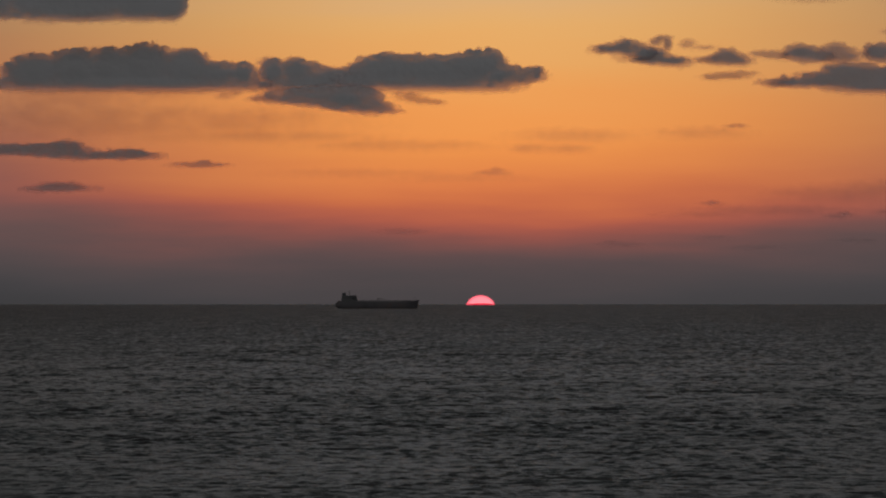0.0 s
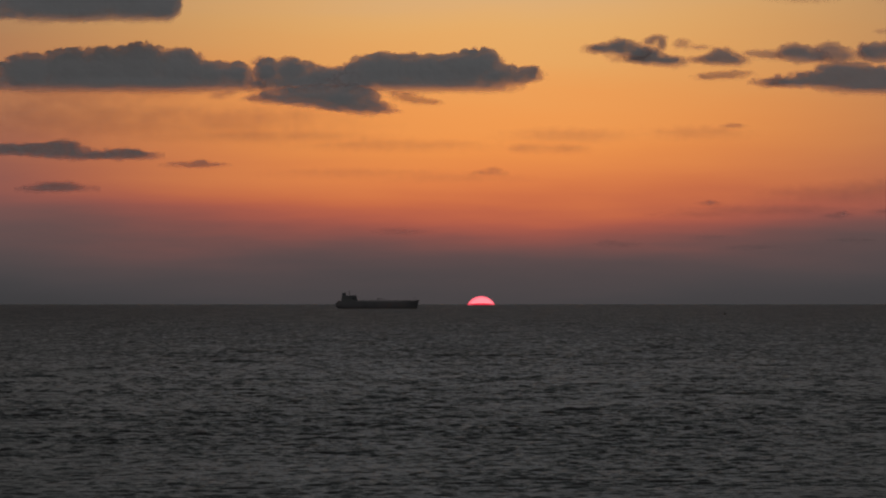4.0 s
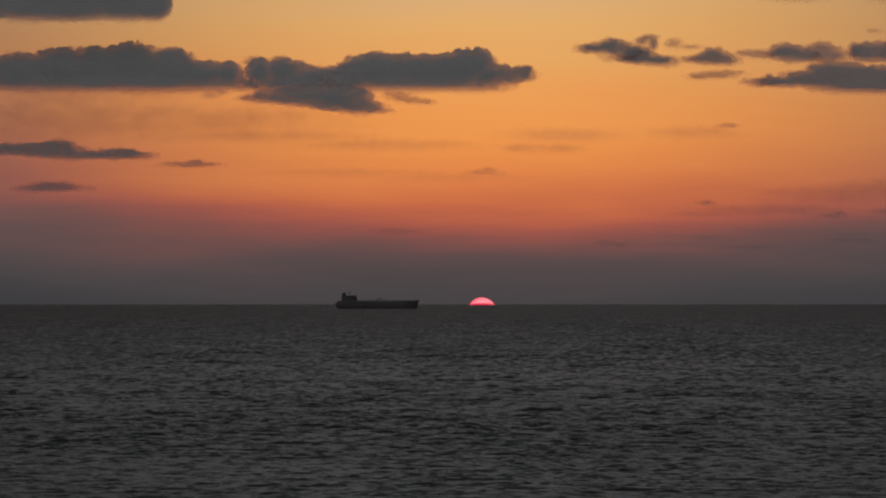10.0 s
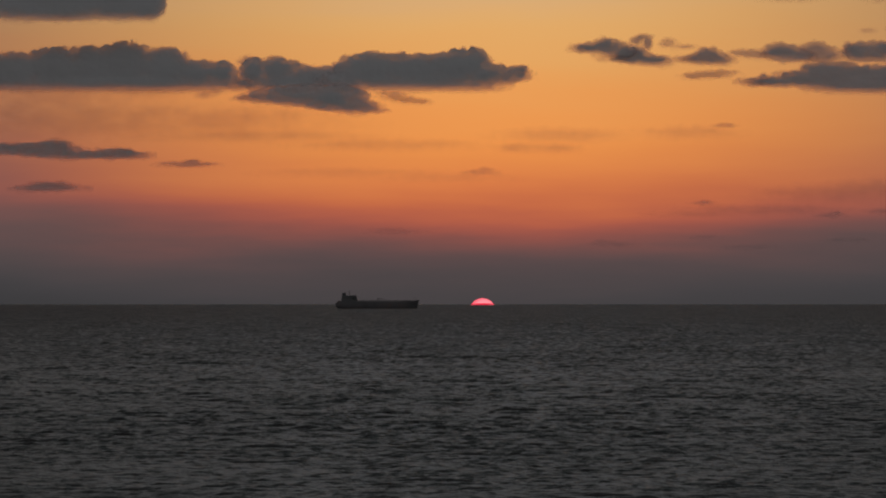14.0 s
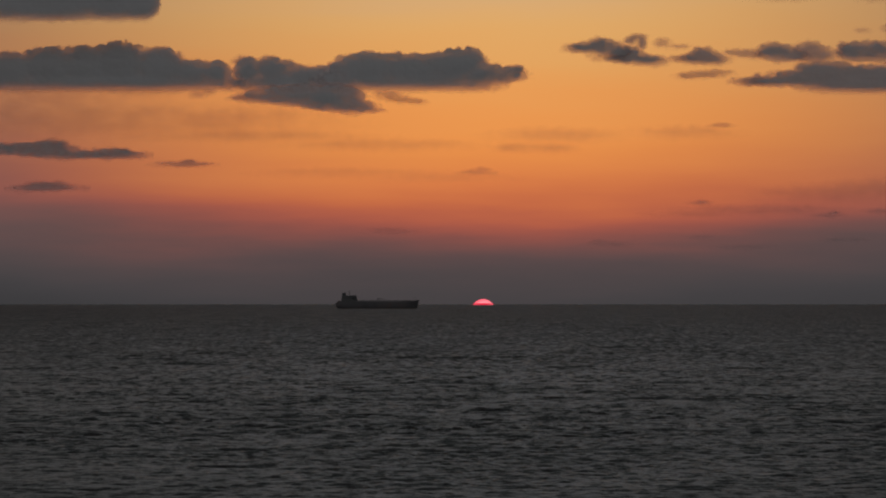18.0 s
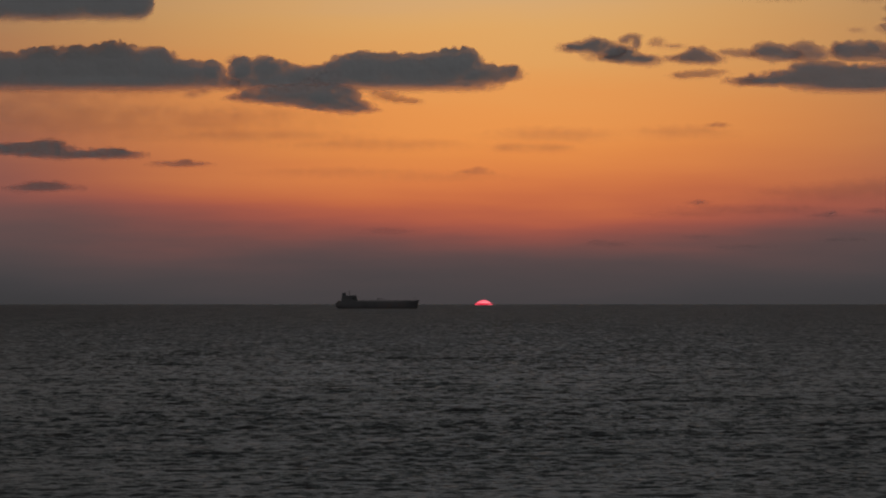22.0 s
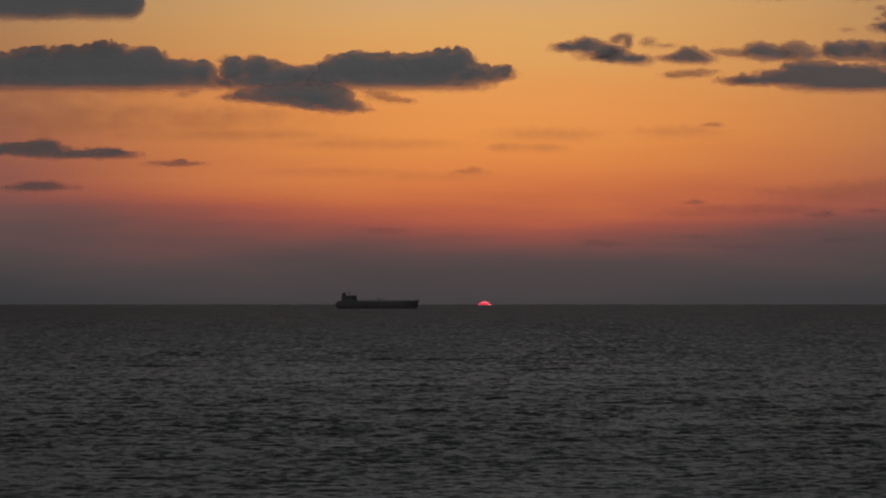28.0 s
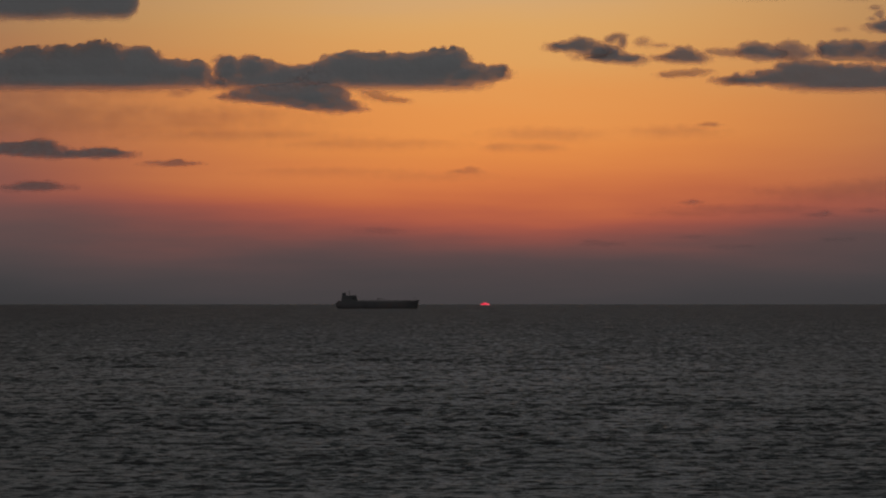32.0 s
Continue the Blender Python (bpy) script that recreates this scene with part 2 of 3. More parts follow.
def wave_sheet(seed, middle, course, spread, longest, slope, label):
    """A rigid train of wind waves over the stretch of sea before the viewer; it is carried along by walk()."""
    rng = np.random.default_rng(seed)
    half = np.concatenate([np.arange(0.0, 10.4, 0.053), 10.4 * np.geomspace(1.0, 6.5, 22)])
    az = np.radians(np.concatenate([-half[:0:-1], half]))
    rad = [372.0]
    while rad[-1] < 5350:
        rad.append(rad[-1] * (1.0013 + 0.0012 * min(1.0, max(0.0, (rad[-1] - 450) / 900))))
    rad = np.array(rad)
    R, A = np.meshgrid(rad, az, indexing="ij")
    X, Y = R * np.sin(A) + middle, R * np.cos(A)
    Z, DX, DY = np.zeros_like(X), np.zeros_like(X), np.zeros_like(X)
    step, across = np.gradient(rad)[:, None] + 0 * R, R * radians(0.053)
    count = 100
    kept = np.zeros_like(X)
    lam = np.exp(rng.uniform(math.log(1.3), math.log(longest), count))
    head = rng.normal(radians(course), spread, count)
    phase = rng.uniform(0, 2 * math.pi, count)
    for l, h, p in zip(lam, head, phase):
        k = 2 * math.pi / l
        kx, ky = k * math.sin(h), -k * math.cos(h)
        turn = np.maximum(abs(kx) * across, abs(ky) * step)      # radians of the wave from point to point
        # long waves near the viewer and all far ones are damped to fit the view
        amp = slope / k * np.clip((4.4 - turn) / 2.1, 0, 1) / (1 + (l / (19.0 * across)) ** 2) / (1 + (R / 2600.0) ** 4) * (0.86 + 0.14 * np.clip((R - 380) / 500, 0, 1))
        kept += (amp * k / slope) ** 2 / count
        ph = kx * X + ky * Y + p
        Z += amp * np.cos(ph)
        s = 0.6 * amp * np.sin(ph)
        DX -= s * kx / k
        DY -= s * ky / k
    # gusts: groups of higher and lower waves
    group = np.ones_like(Z)
    for _ in range(7):
        l, h, p = rng.uniform(40, 160), rng.uniform(0, 2 * math.pi), rng.uniform(0, 6.28)
        group += 0.10 * np.cos(2 * math.pi / l * (X * math.sin(h) + Y * math.cos(h)) + p)
    # long streaks of slacker and fresher wind across the view
    for _ in range(4):
        l, h, p = rng.uniform(220, 700), rng.normal(0, 0.12), rng.uniform(0, 6.28)
        group += 0.06 * np.cos(2 * math.pi / l * (X * math.sin(h) + Y * math.cos(h)) + p)
    # one calmer band, its distance chosen to fit the camera's view
    group -= 0.22 * np.exp(-((Y + 0.06 * X - 1050) / 120) ** 2)
    edge = np.clip((math.radians(60) - np.abs(A)) / 0.4, 0, 1) * np.clip((R - 372) / 10, 0, 1)
    group = np.clip(group, 0.65, 1.5) * edge
    X, Y, Z = X + DX * group, Y + DY * group, Z * group - 1.3 * (1 - edge)
    nr, na = X.shape
    me = bpy.data.meshes.new("waves")
    me.vertices.add(nr * na)
    me.vertices.foreach_set("co", np.stack([X, Y, Z], -1).astype(np.float32).ravel())
    i = (np.arange(nr - 1)[:, None] * na + np.arange(na - 1)[None, :]).ravel()
    quads = np.stack([i, i + 1, i + na + 1, i + na], -1).astype(np.int32)
    me.loops.add(quads.size)
    me.polygons.add(len(quads))
    me.loops.foreach_set("vertex_index", quads.ravel())
    me.polygons.foreach_set("loop_start", np.arange(0, quads.size, 4, dtype=np.int32))
    me.polygons.foreach_set("use_smooth", np.ones(len(quads), dtype=bool))
    me.update(calc_edges=True)
    me.flip_normals()
    # the share of the waves left out of the mesh, which roughens the surface instead
    at = me.attributes.new("ripples", "FLOAT", "POINT")
    at.data.foreach_set("value", np.sqrt(np.clip(1 - kept, 0, 1)).astype(np.float32).ravel())
    me.materials.append(WATER)
    ob = new("waves", me)
    return tagged(ob, label, "sea waves", kind="structure")


# how far the two trains of waves travel during the clip
SWELL_WAY, CHOP_WAY = (-30.0, -90.0), (-43.0, -8.0)
sea_bed_sheet()
swell = wave_sheet(11, -0.5 * SWELL_WAY[0], -14, 0.26, 24.0, 0.043, "choppy dark grey wind waves rolling toward the shore")
chop = wave_sheet(29, -0.5 * CHOP_WAY[0], 10, 0.40, 11.0, 0.046, "short dark grey chop crossing the longer waves")


# ---------------------------------------------------------------- the sun
def flattened_body(half_width, thickness, half_height):
    bm = bmesh.new()
    bmesh.ops.create_uvsphere(bm, u_segments=48, v_segments=24, radius=1.0)
    for v in bm.verts:
        v.co = Vector((v.co.x * half_width, v.co.y * thickness, v.co.z * half_height))
    return bm


# distance chosen so the disc's foot sits right in the camera's view
SUN_FAR = 4850.0
# the disc, squashed by refraction, is a flattened body; it turns slowly to look narrower from the camera as it sinks
sun = new("sun", mesh_of("sun", flattened_body(22.4, 6.8, 18.7), SUNGLOW, True))
sun.location.y = SUN_FAR
tagged(sun, "glowing pink-red setting sun sinking behind the sea horizon", "sun")
# added glowing strip: the sun's red reflection on the far water
rim = part("reflection_glow", flattened_body(22.1, 2.2, 1.3), REDGLOW, sun, "deep red glowing strip standing for the sun's reflection on the far water", True)

# ---------------------------------------------------------------- the clouds
def gradient_noise(x, z, seed):
    """Smooth noise over a plane, about -0.7 to 0.7, one cell a unit."""
    turn = np.random.default_rng(seed).uniform(0, 2 * math.pi, (64, 64))
    xi, zi = np.floor(x).astype(int), np.floor(z).astype(int)
    u, v = x - xi, z - zi

    def corner(i, j):
        a = turn[(xi + i) % 64, (zi + j) % 64]
        return np.cos(a) * (u - i) + np.sin(a) * (v - j)

    fu, fv = u * u * u * (u * (u * 6 - 15) + 10), v * v * v * (v * (v * 6 - 15) + 10)
    low = corner(0, 0) * (1 - fu) + corner(1, 0) * fu
    high = corner(0, 1) * (1 - fu) + corner(1, 1) * fu
    return low * (1 - fv) + high * fv


def layered_noise(x, z, seed, layers, gain=0.5):
    return sum(gain ** i * gradient_noise(x * 2 ** i, z * 2 ** i, seed + i) for i in range(layers))


def smooth_step(x):
    x = np.clip(x, 0, 1)
    return x * x * (3 - 2 * x)


def vapour_mesh(seed, foot, lobes, density):
    """The front and back skins of a mass of vapour that fills a row of overlapping lobes (x, z, half width, half height in metres),
    with a flat foot and billows on top. The vapour thins out towards the edge; density below 1: thin all through."""
    L = np.array(lobes)
    thin = density < 0.6
    step = 1.2 if density > 0.3 else 2.2
    edge = 3.4 if not thin else max(3.2, 0.8 * L[:, 3].mean())      # thin veils fade out more slowly
    pad = edge + 8.0
    ends = (edge + 3.0) * np.minimum(L[:, 2] / L[:, 3], 4.0)
    xs = np.arange((L[:, 0] - L[:, 2] - ends).min(), (L[:, 0] + L[:, 2] + ends).max(), step)
    zs = np.arange(max((L[:, 1] - L[:, 3]).min(), foot) - pad, (L[:, 1] + L[:, 3]).max() + pad, step)
    X, Z = np.meshgrid(xs, zs, indexing="ij")
    total, weight, share = np.zeros(X.shape), np.zeros(X.shape), np.zeros(X.shape)
    for cx, cz, rx, rz in L:
        q = np.sqrt(((X - cx) / rx) ** 2 + ((Z - cz) / rz) ** 2)
        total += np.exp(np.clip((1 - q) * min(rz, 30.0) / 2.0, -40, 40))
        w = np.exp(-np.minimum(q, 12.0))
        weight += w * rz
        share += w
    core, thick = 2.0 * np.log(total + 1e-12), weight / share
    # rounded heads of three sizes, fine shreds, and the places where the rim is loose
    n = seed * 37
    heads = (np.abs(gradient_noise(X / 34, Z / 26, n)) * 1.1 + np.abs(gradient_noise(X / 15, Z / 13, n + 1)) * 0.8
             + np.abs(gradient_noise(X / 7.5, Z / 7, n + 2)) * 0.4 - 0.3)
    shreds = layered_noise(X / 11, Z / 6.5, n + 5, 3)
    loose = layered_noise(X / 38, Z / 24, n + 11, 2)
    swell_of = np.clip(0.04 + thick / 29.0, 0.2, 0.9)
    # the underside is smoother and softer than the top
    top = np.clip(0.55 - np.gradient(core, step, axis=1), 0.15, 1.0)
    d = core + heads * 8.5 * swell_of * top + shreds * 1.3 * np.clip(thick / 8.0, 0.45, 1.0)
    width = np.clip(edge * (1.8 + 2.6 * loose), 3.8, 11.0) if not thin else 1.6 * edge
    width = width * (1.7 - 0.7 * top)
    rim = 1 - (1 - smooth_step(d / width + (0.35 if thin else 0.52))) ** 1.7
    base = 1 - (1 - smooth_step((Z - foot + 13.0 + 3.0 * loose + 0.6 * shreds) / (23.0 + 8.0 * loose))) ** 1.8
    vap = rim * base
    inner = smooth_step(d / 13.0)
    if density > 0.99:
        vap = vap * np.clip(0.90 + 0.10 * inner + (1 - inner) * 0.2 * shreds, 0, 1)
    else:      # thin clouds are uneven: denser in the middle of their lobes
        vap = np.minimum(0.97, density * vap * np.clip((0.62 if thin else 0.8) + 0.45 * np.clip(d / (0.6 * thick), 0, 1) + (0.5 if thin else 0.22) * loose + (0.14 if density < 0.3 or not thin else 0.35) * shreds, 0.15, 1.3))
    # only a few metres deep: flattened front to back to suit the camera's view
    depth = 2.0 * np.minimum(thick, 25.0) / 25.0 * smooth_step((core + 6) / 44.0) + 0.2 + 0.5 * np.maximum(heads + 0.4, 0) * inner
    keep = vap > 0.004
    cell = keep[:-1, :-1] | keep[1:, :-1] | keep[:-1, 1:] | keep[1:, 1:]
    nz = X.shape[1]
    ci, cj = np.nonzero(cell)
    a = ci * nz + cj
    front = np.stack([a, a + nz, a + nz + 1, a + 1], -1)
    back = front[:, ::-1] + X.size
    mid = (xs.mean(), zs.mean())
    X, Z = X - mid[0], Z - mid[1]
    co = np.concatenate([np.stack([X, -depth, Z], -1).reshape(-1, 3), np.stack([X, depth, Z], -1).reshape(-1, 3)])
    used, faces = np.unique(np.concatenate([front, back]), return_inverse=True)
    me = bpy.data.meshes.new("cloud")
    me.from_pydata(co[used], [], faces.reshape(-1, 4))
    me.polygons.foreach_set("use_smooth", np.ones(len(me.polygons), dtype=bool))
    # most of the light behind the vapour stops in the front skin, the rest in the back one
    stop = np.concatenate([1 - (1 - vap.ravel()) ** 0.88, 1 - (1 - vap.ravel()) ** 0.12])
    at = me.attributes.new("vapour", "FLOAT", "POINT")
    at.data.foreach_set("value", stop[used].astype(np.float32))
    return me, mid


def cloud(seed, far, foot, lobes, density, label, wisps=()):
    """A cloud at the distance far. wisps: torn-off shreds that drift along with it, each (foot, density, lobes)."""
    me, mid = vapour_mesh(seed, foot, lobes, density)
    me.materials.append(VAPOUR)
    ob = new("cloud", me)
    ob.location = (mid[0], far, mid[1])
    for i, (low, thinness, shape) in enumerate(wisps):
        me, at = vapour_mesh(seed * 11 + i, low, shape, thinness)
        me.materials.append(VAPOUR)
        wisp = new("wisp", me)
        wisp.parent = ob
        wisp.location = (at[0] - mid[0], 3.0 + 4.0 * i, at[1] - mid[1])
        tagged(wisp, "torn reddish-brown shred of thin cloud")
    return tagged(ob, label, "cloud", "clouds in the sunset sky")


BANK = "dark grey flat-based cloud backlit by the sunset glow"
TUFT = "small dark grey cloud tuft against the orange sky"
VEIL = "thin reddish-brown veil of cloud in the sunset haze"
DRIFT = []


def drifting(seed, far, foot, speed, density, label, lobes, wisps=()):
    """speed: metres a second to the left, across the view."""
    DRIFT.append((cloud(seed, far, foot, lobes, density, label, wisps), speed))


drifting(3, 4700, 419.9, 2.25, 1.00, "broad slate-grey cloud bank with a fuzzy flat base",
         [(-747, 461, 181.9, 49.6), (-541, 453, 132.3, 39.7), (-441, 450, 57.9, 34.7), (-402, 444, 28.1, 28.1)],
         [(417.4, 0.35, [(-524, 422, 13.2, 5.0)])])
drifting(4, 4760, 322.0, 2.18, 1.00, "long slate-grey cloud with a domed billowing top",
         [(-606, 345, 46.9, 26.8), (-545, 350, 46.9, 30.1), (-489, 351, 41.9, 31.0), (-442, 354, 46.9, 35.2), (-383, 351, 38.5, 29.3), (-340, 343, 36.8, 19.3), (-300, 342, 25.1, 17.6), (-466, 327, 187.5, 24.3)],
         [(301.9, 0.28, [(-323, 310, 14.2, 5.0), (-306, 314, 7.5, 3.3)]),
          (288.5, 0.16, [(-547, 309, 100.5, 11.7), (-414, 314, 67.0, 8.4)])])
drifting(5, 4800, 324.4, 2.10, 1.00, BANK,
         [(-254, 348, 20.3, 19.4), (-219, 349, 33.8, 18.6), (-168, 340, 50.7, 15.2), (-193, 335, 74.3, 14.4), (-134, 340, 33.8, 16.0), (-192, 328, 78.5, 18.6)],
         [(349.8, 0.50, [(-270, 363, 10.1, 5.9), (-260, 368, 8.4, 5.1)])])
drifting(6, 4740, 321.5, 1.64, 1.00, "long dark grey cloud tapering to a wispy tip",
         [(-83, 347, 53.4, 25.0), (-18, 347, 73.4, 22.5), (45, 351, 43.3, 24.2), (68, 357, 21.7, 20.0), (13, 336, 95.9, 14.2), (-78, 332, 71.7, 13.3), (83, 341, 31.7, 16.7), (112, 337, 30.0, 8.3), (130, 342, 13.3, 8.3), (140, 347, 6.7, 5.0), (-10, 322, 110.0, 18.3)],
         [(315.7, 0.55, [(67, 377, 4.2, 5.0), (53, 377, 4.2, 4.2)]),
          (334.0, 0.45, [(143, 346, 9.2, 5.8)])])
drifting(7, 4680, 276.6, 1.56, 1.00, "lens-shaped dark grey cloud hanging below the long bank",
         [(-188, 305, 69.1, 12.3), (-143, 301, 51.0, 16.5), (-112, 292, 32.9, 9.9), (-86, 285, 13.2, 3.3), (-148, 308, 52.7, 10.7)],
         [(292.3, 0.50, [(-258, 303, 18.1, 4.9), (-275, 301, 11.5, 3.3)])])
drifting(8, 4850, 300.3, 1.62, 0.50, VEIL,
         [(-48, 314, 20.5, 6.8), (-27, 308, 20.5, 5.1), (-10, 305, 11.9, 3.4), (-61, 317, 11.9, 5.1)])
drifting(9, 4945, 121.3, 1.30, 0.10, VEIL,
         [(-125, 202, 130.5, 7.8), (14, 195, 104.4, 7.0)])
drifting(10, 4700, 361.2, 2.07, 0.80, "dark grey cloud tuft of two soft lumps",
         [(272, 378, 24.8, 11.6), (243, 376, 19.8, 6.6), (291, 371, 18.2, 9.1)],
         [(344.7, 0.80, [(309, 366, 18.2, 11.6), (336, 358, 21.5, 6.6), (303, 361, 33.1, 6.6)]),
          (372.8, 0.62, [(321, 391, 11.6, 4.1), (311, 386, 7.4, 4.1), (329, 383, 5.8, 9.9)]),
          (361.2, 0.42, [(360, 384, 13.2, 7.4), (385, 378, 16.5, 3.3)]),
          (364.5, 0.55, [(230, 376, 9.9, 5.8)])])
drifting(12, 4740, 352.4, 2.00, 0.72, TUFT,
         [(419, 368, 18.3, 10.8), (434, 362, 21.7, 7.5), (408, 363, 23.3, 7.5)],
         [(354.1, 0.50, [(385, 363, 20.0, 5.0)])])
drifting(14, 4760, 355.4, 2.13, 0.76, TUFT,
         [(532, 374, 25.1, 13.4), (554, 368, 21.8, 7.5)],
         [(360.5, 0.58, [(481, 372, 28.5, 6.7), (503, 371, 15.1, 6.7)]),
          (355.4, 0.66, [(584, 375, 25.1, 15.1), (599, 370, 21.8, 9.2)])])
drifting(16, 4780, 353.5, 2.19, 0.80, TUFT,
         [(652, 376, 21.9, 14.3), (678, 377, 35.3, 15.1), (736, 374, 47.1, 16.0)],
         [(365.2, 0.60, [(636, 380, 8.4, 10.1)])])
drifting(17, 4720, 317.8, 2.16, 0.88, "low dark grey cloud with a tapering streak at one end",
         [(604, 339, 49.8, 18.3), (566, 332, 41.5, 11.6), (525, 328, 44.8, 5.8), (669, 334, 49.8, 15.8), (744, 333, 66.4, 14.9), (661, 323, 93.0, 19.9)],
         [(314.5, 0.62, [(498, 328, 18.3, 5.0), (501, 335, 5.0, 4.2)]),
          (324.4, 0.40, [(536, 339, 19.9, 5.0)])])
drifting(18, 4800, 329.5, 2.07, 0.52, VEIL,
         [(427, 343, 32.1, 5.1), (446, 346, 21.9, 5.1), (404, 340, 13.5, 4.2)])
drifting(19, 4700, 389.3, 2.15, 0.80, TUFT,
         [(731, 405, 33.1, 10.7), (708, 406, 14.9, 5.0)],
         [(389.3, 0.30, [(653, 401, 11.6, 4.1)]),
          (405.8, 0.50, [(703, 434, 9.9, 4.1), (709, 424, 7.4, 6.6), (698, 417, 6.6, 3.3)])])
drifting(21, 4690, 436.4, 2.23, 0.30, VEIL,
         [(534, 449, 49.5, 6.6), (673, 447, 26.4, 5.8)])
drifting(22, 4850, 216.7, 1.23, 1.00, "thin dark grey streak of cloud with two humps",
         [(-585, 234, 44.4, 8.5), (-571, 240, 18.8, 6.8), (-639, 234, 64.0, 6.0), (-669, 236, 42.6, 5.1), (-528, 226, 51.2, 5.1), (-476, 229, 20.5, 6.0), (-455, 226, 15.4, 3.4)])
drifting(23, 4880, 204.1, 1.29, 0.52, VEIL,
         [(-379, 212, 29.2, 3.4), (-342, 213, 15.4, 2.6), (-397, 214, 12.0, 2.6), (-362, 216, 10.3, 3.4)])
drifting(24, 4900, 172.1, 1.12, 0.64, VEIL,
         [(-580, 178, 37.9, 4.3), (-586, 182, 19.0, 4.3), (-602, 177, 22.4, 2.6)])
drifting(25, 4920, 148.5, 0.95, 0.42, VEIL,
         [(408, 155, 15.6, 2.6), (415, 156, 6.9, 2.6)])
drifting(26, 4880, 267.6, 1.29, 0.42, VEIL,
         [(451, 273, 9.4, 2.6), (441, 271, 10.3, 1.7)])
drifting(27, 4900, 196.2, 1.24, 0.34, VEIL,
         [(81, 205, 12.9, 4.3), (72, 201, 22.4, 3.4)])
drifting(28, 4880, 223.0, 1.29, 0.16, VEIL,
         [(194, 257, 94.4, 11.2), (391, 261, 68.7, 10.3)])
drifting(29, 4890, 223.4, 1.29, 0.20, VEIL,
         [(130, 238, 29.2, 6.9), (190, 237, 34.4, 6.9)])
drifting(30, 4930, 121.0, 0.95, 0.22, VEIL,
         [(621, 169, 112.7, 13.9), (699, 176, 104.0, 17.3)])
drifting(31, 4935, 121.1, 0.95, 0.20, VEIL,
         [(509, 145, 112.8, 7.8), (404, 138, 60.8, 4.3)])
drifting(40, 4925, 119.1, 0.95, 0.34, VEIL,
         [(606, 136, 20.8, 3.5), (617, 139, 10.4, 3.5)])
drifting(41, 4928, 125.3, 0.95, 0.30, VEIL,
         [(684, 143, 24.3, 4.3)])
drifting(42, 4931, 82.0, 0.95, 0.26, VEIL,
         [(624, 99, 19.1, 2.6), (647, 98, 15.6, 2.2)])
drifting(43, 4934, 85.5, 0.95, 0.22, VEIL,
         [(413, 103, 22.6, 3.5)])
drifting(44, 4937, 75.1, 0.95, 0.24, VEIL,
         [(277, 92, 29.5, 4.3), (257, 95, 12.2, 3.5)])
drifting(45, 4940, 70.8, 0.95, 0.20, VEIL,
         [(474, 88, 43.4, 4.3)])
drifting(46, 4943, 94.3, 0.95, 0.20, VEIL,
         [(-56, 112, 40.0, 4.3), (-73, 114, 17.4, 3.5)])
drifting(34, 4940, 155.9, 1.91, 0.22, VEIL,
         [(-551, 283, 243.3, 31.3), (-308, 281, 165.1, 22.6)])
drifting(35, 4945, 156.0, 1.57, 0.16, VEIL,
         [(-264, 258, 165.2, 8.7), (-73, 245, 139.1, 9.6)])

# ---------------------------------------------------------------- the ship
LENGTH, BEAM, DECK_Z, DRAFT = 106.0, 17.5, 9.3, 3.0


def half_beam(u):
    """Half the deck's width at u from stern (0) to stem (1)."""
    if u < 0.12:
        return BEAM / 2 * (0.72 + 0.28 * math.sin(u / 0.12 * math.pi / 2))
    if u > 0.82:
        return BEAM / 2 * max(0.03, math.cos(min(1.0, (u - 0.82) / 0.18) * 1.5706)) ** 0.75
    return BEAM / 2


def deck_height(u):
    return DECK_Z + 1.9 * max(0.0, (u - 0.93) / 0.07) ** 0.6 * (u > 0.93) - 2.2 * min(1.0, max(0.0, (0.062 - u) / 0.03))


def hull_point(u, v):
    """A point of the ship's side: v from the keel line (0) to the deck (1)."""
    z = -DRAFT + v * (deck_height(u) + DRAFT)
    low = 1 - v
    b = half_beam(u) * (1 - 0.25 * low ** 3)
    x = u * LENGTH
    if u > 0.8:                       # raked stem with flare
        k = (u - 0.8) / 0.2
        x -= k * (3.6 * low)
        b *= 1 - 0.45 * k * low
    if u < 0.1:                       # counter stern
        k = (0.1 - u) / 0.1
        x += k * 7.5 * max(0.0, low - 0.42) ** 0.8 * 1.6
    return x - LENGTH / 2, b, z


def hull_side(v0, v1, rows, proud=0.0):
    bm = bmesh.new()
    us = [0, 0.015, 0.03, 0.06, 0.1, 0.15] + [0.2 + 0.05 * i for i in range(13)] + [0.84, 0.88, 0.91, 0.93, 0.94, 0.96, 0.98, 0.99, 1.0]
    ring = []
    for side in (1, -1):
        grid = []
        for u in us:
            col = []
            for j in range(rows + 1):
                x, b, z = hull_point(u, v0 + (v1 - v0) * j / rows)
                col.append(bm.verts.new((x, side * (b + proud), z)))
            grid.append(col)
        for a, b in zip(grid, grid[1:]):
            for j in range(rows):
                bm.faces.new((a[j], b[j], b[j + 1], a[j + 1]))
        ring.append(grid)
    for end in (0, -1):               # transom and stem
        a, b = ring[0][end], ring[1][end]
        for j in range(rows):
            bm.faces.new((a[j], a[j + 1], b[j + 1], b[j]))
    bmesh.ops.remove_doubles(bm, verts=bm.verts, dist=0.01)
    bmesh.ops.recalc_face_normals(bm, faces=bm.faces)
    return bm


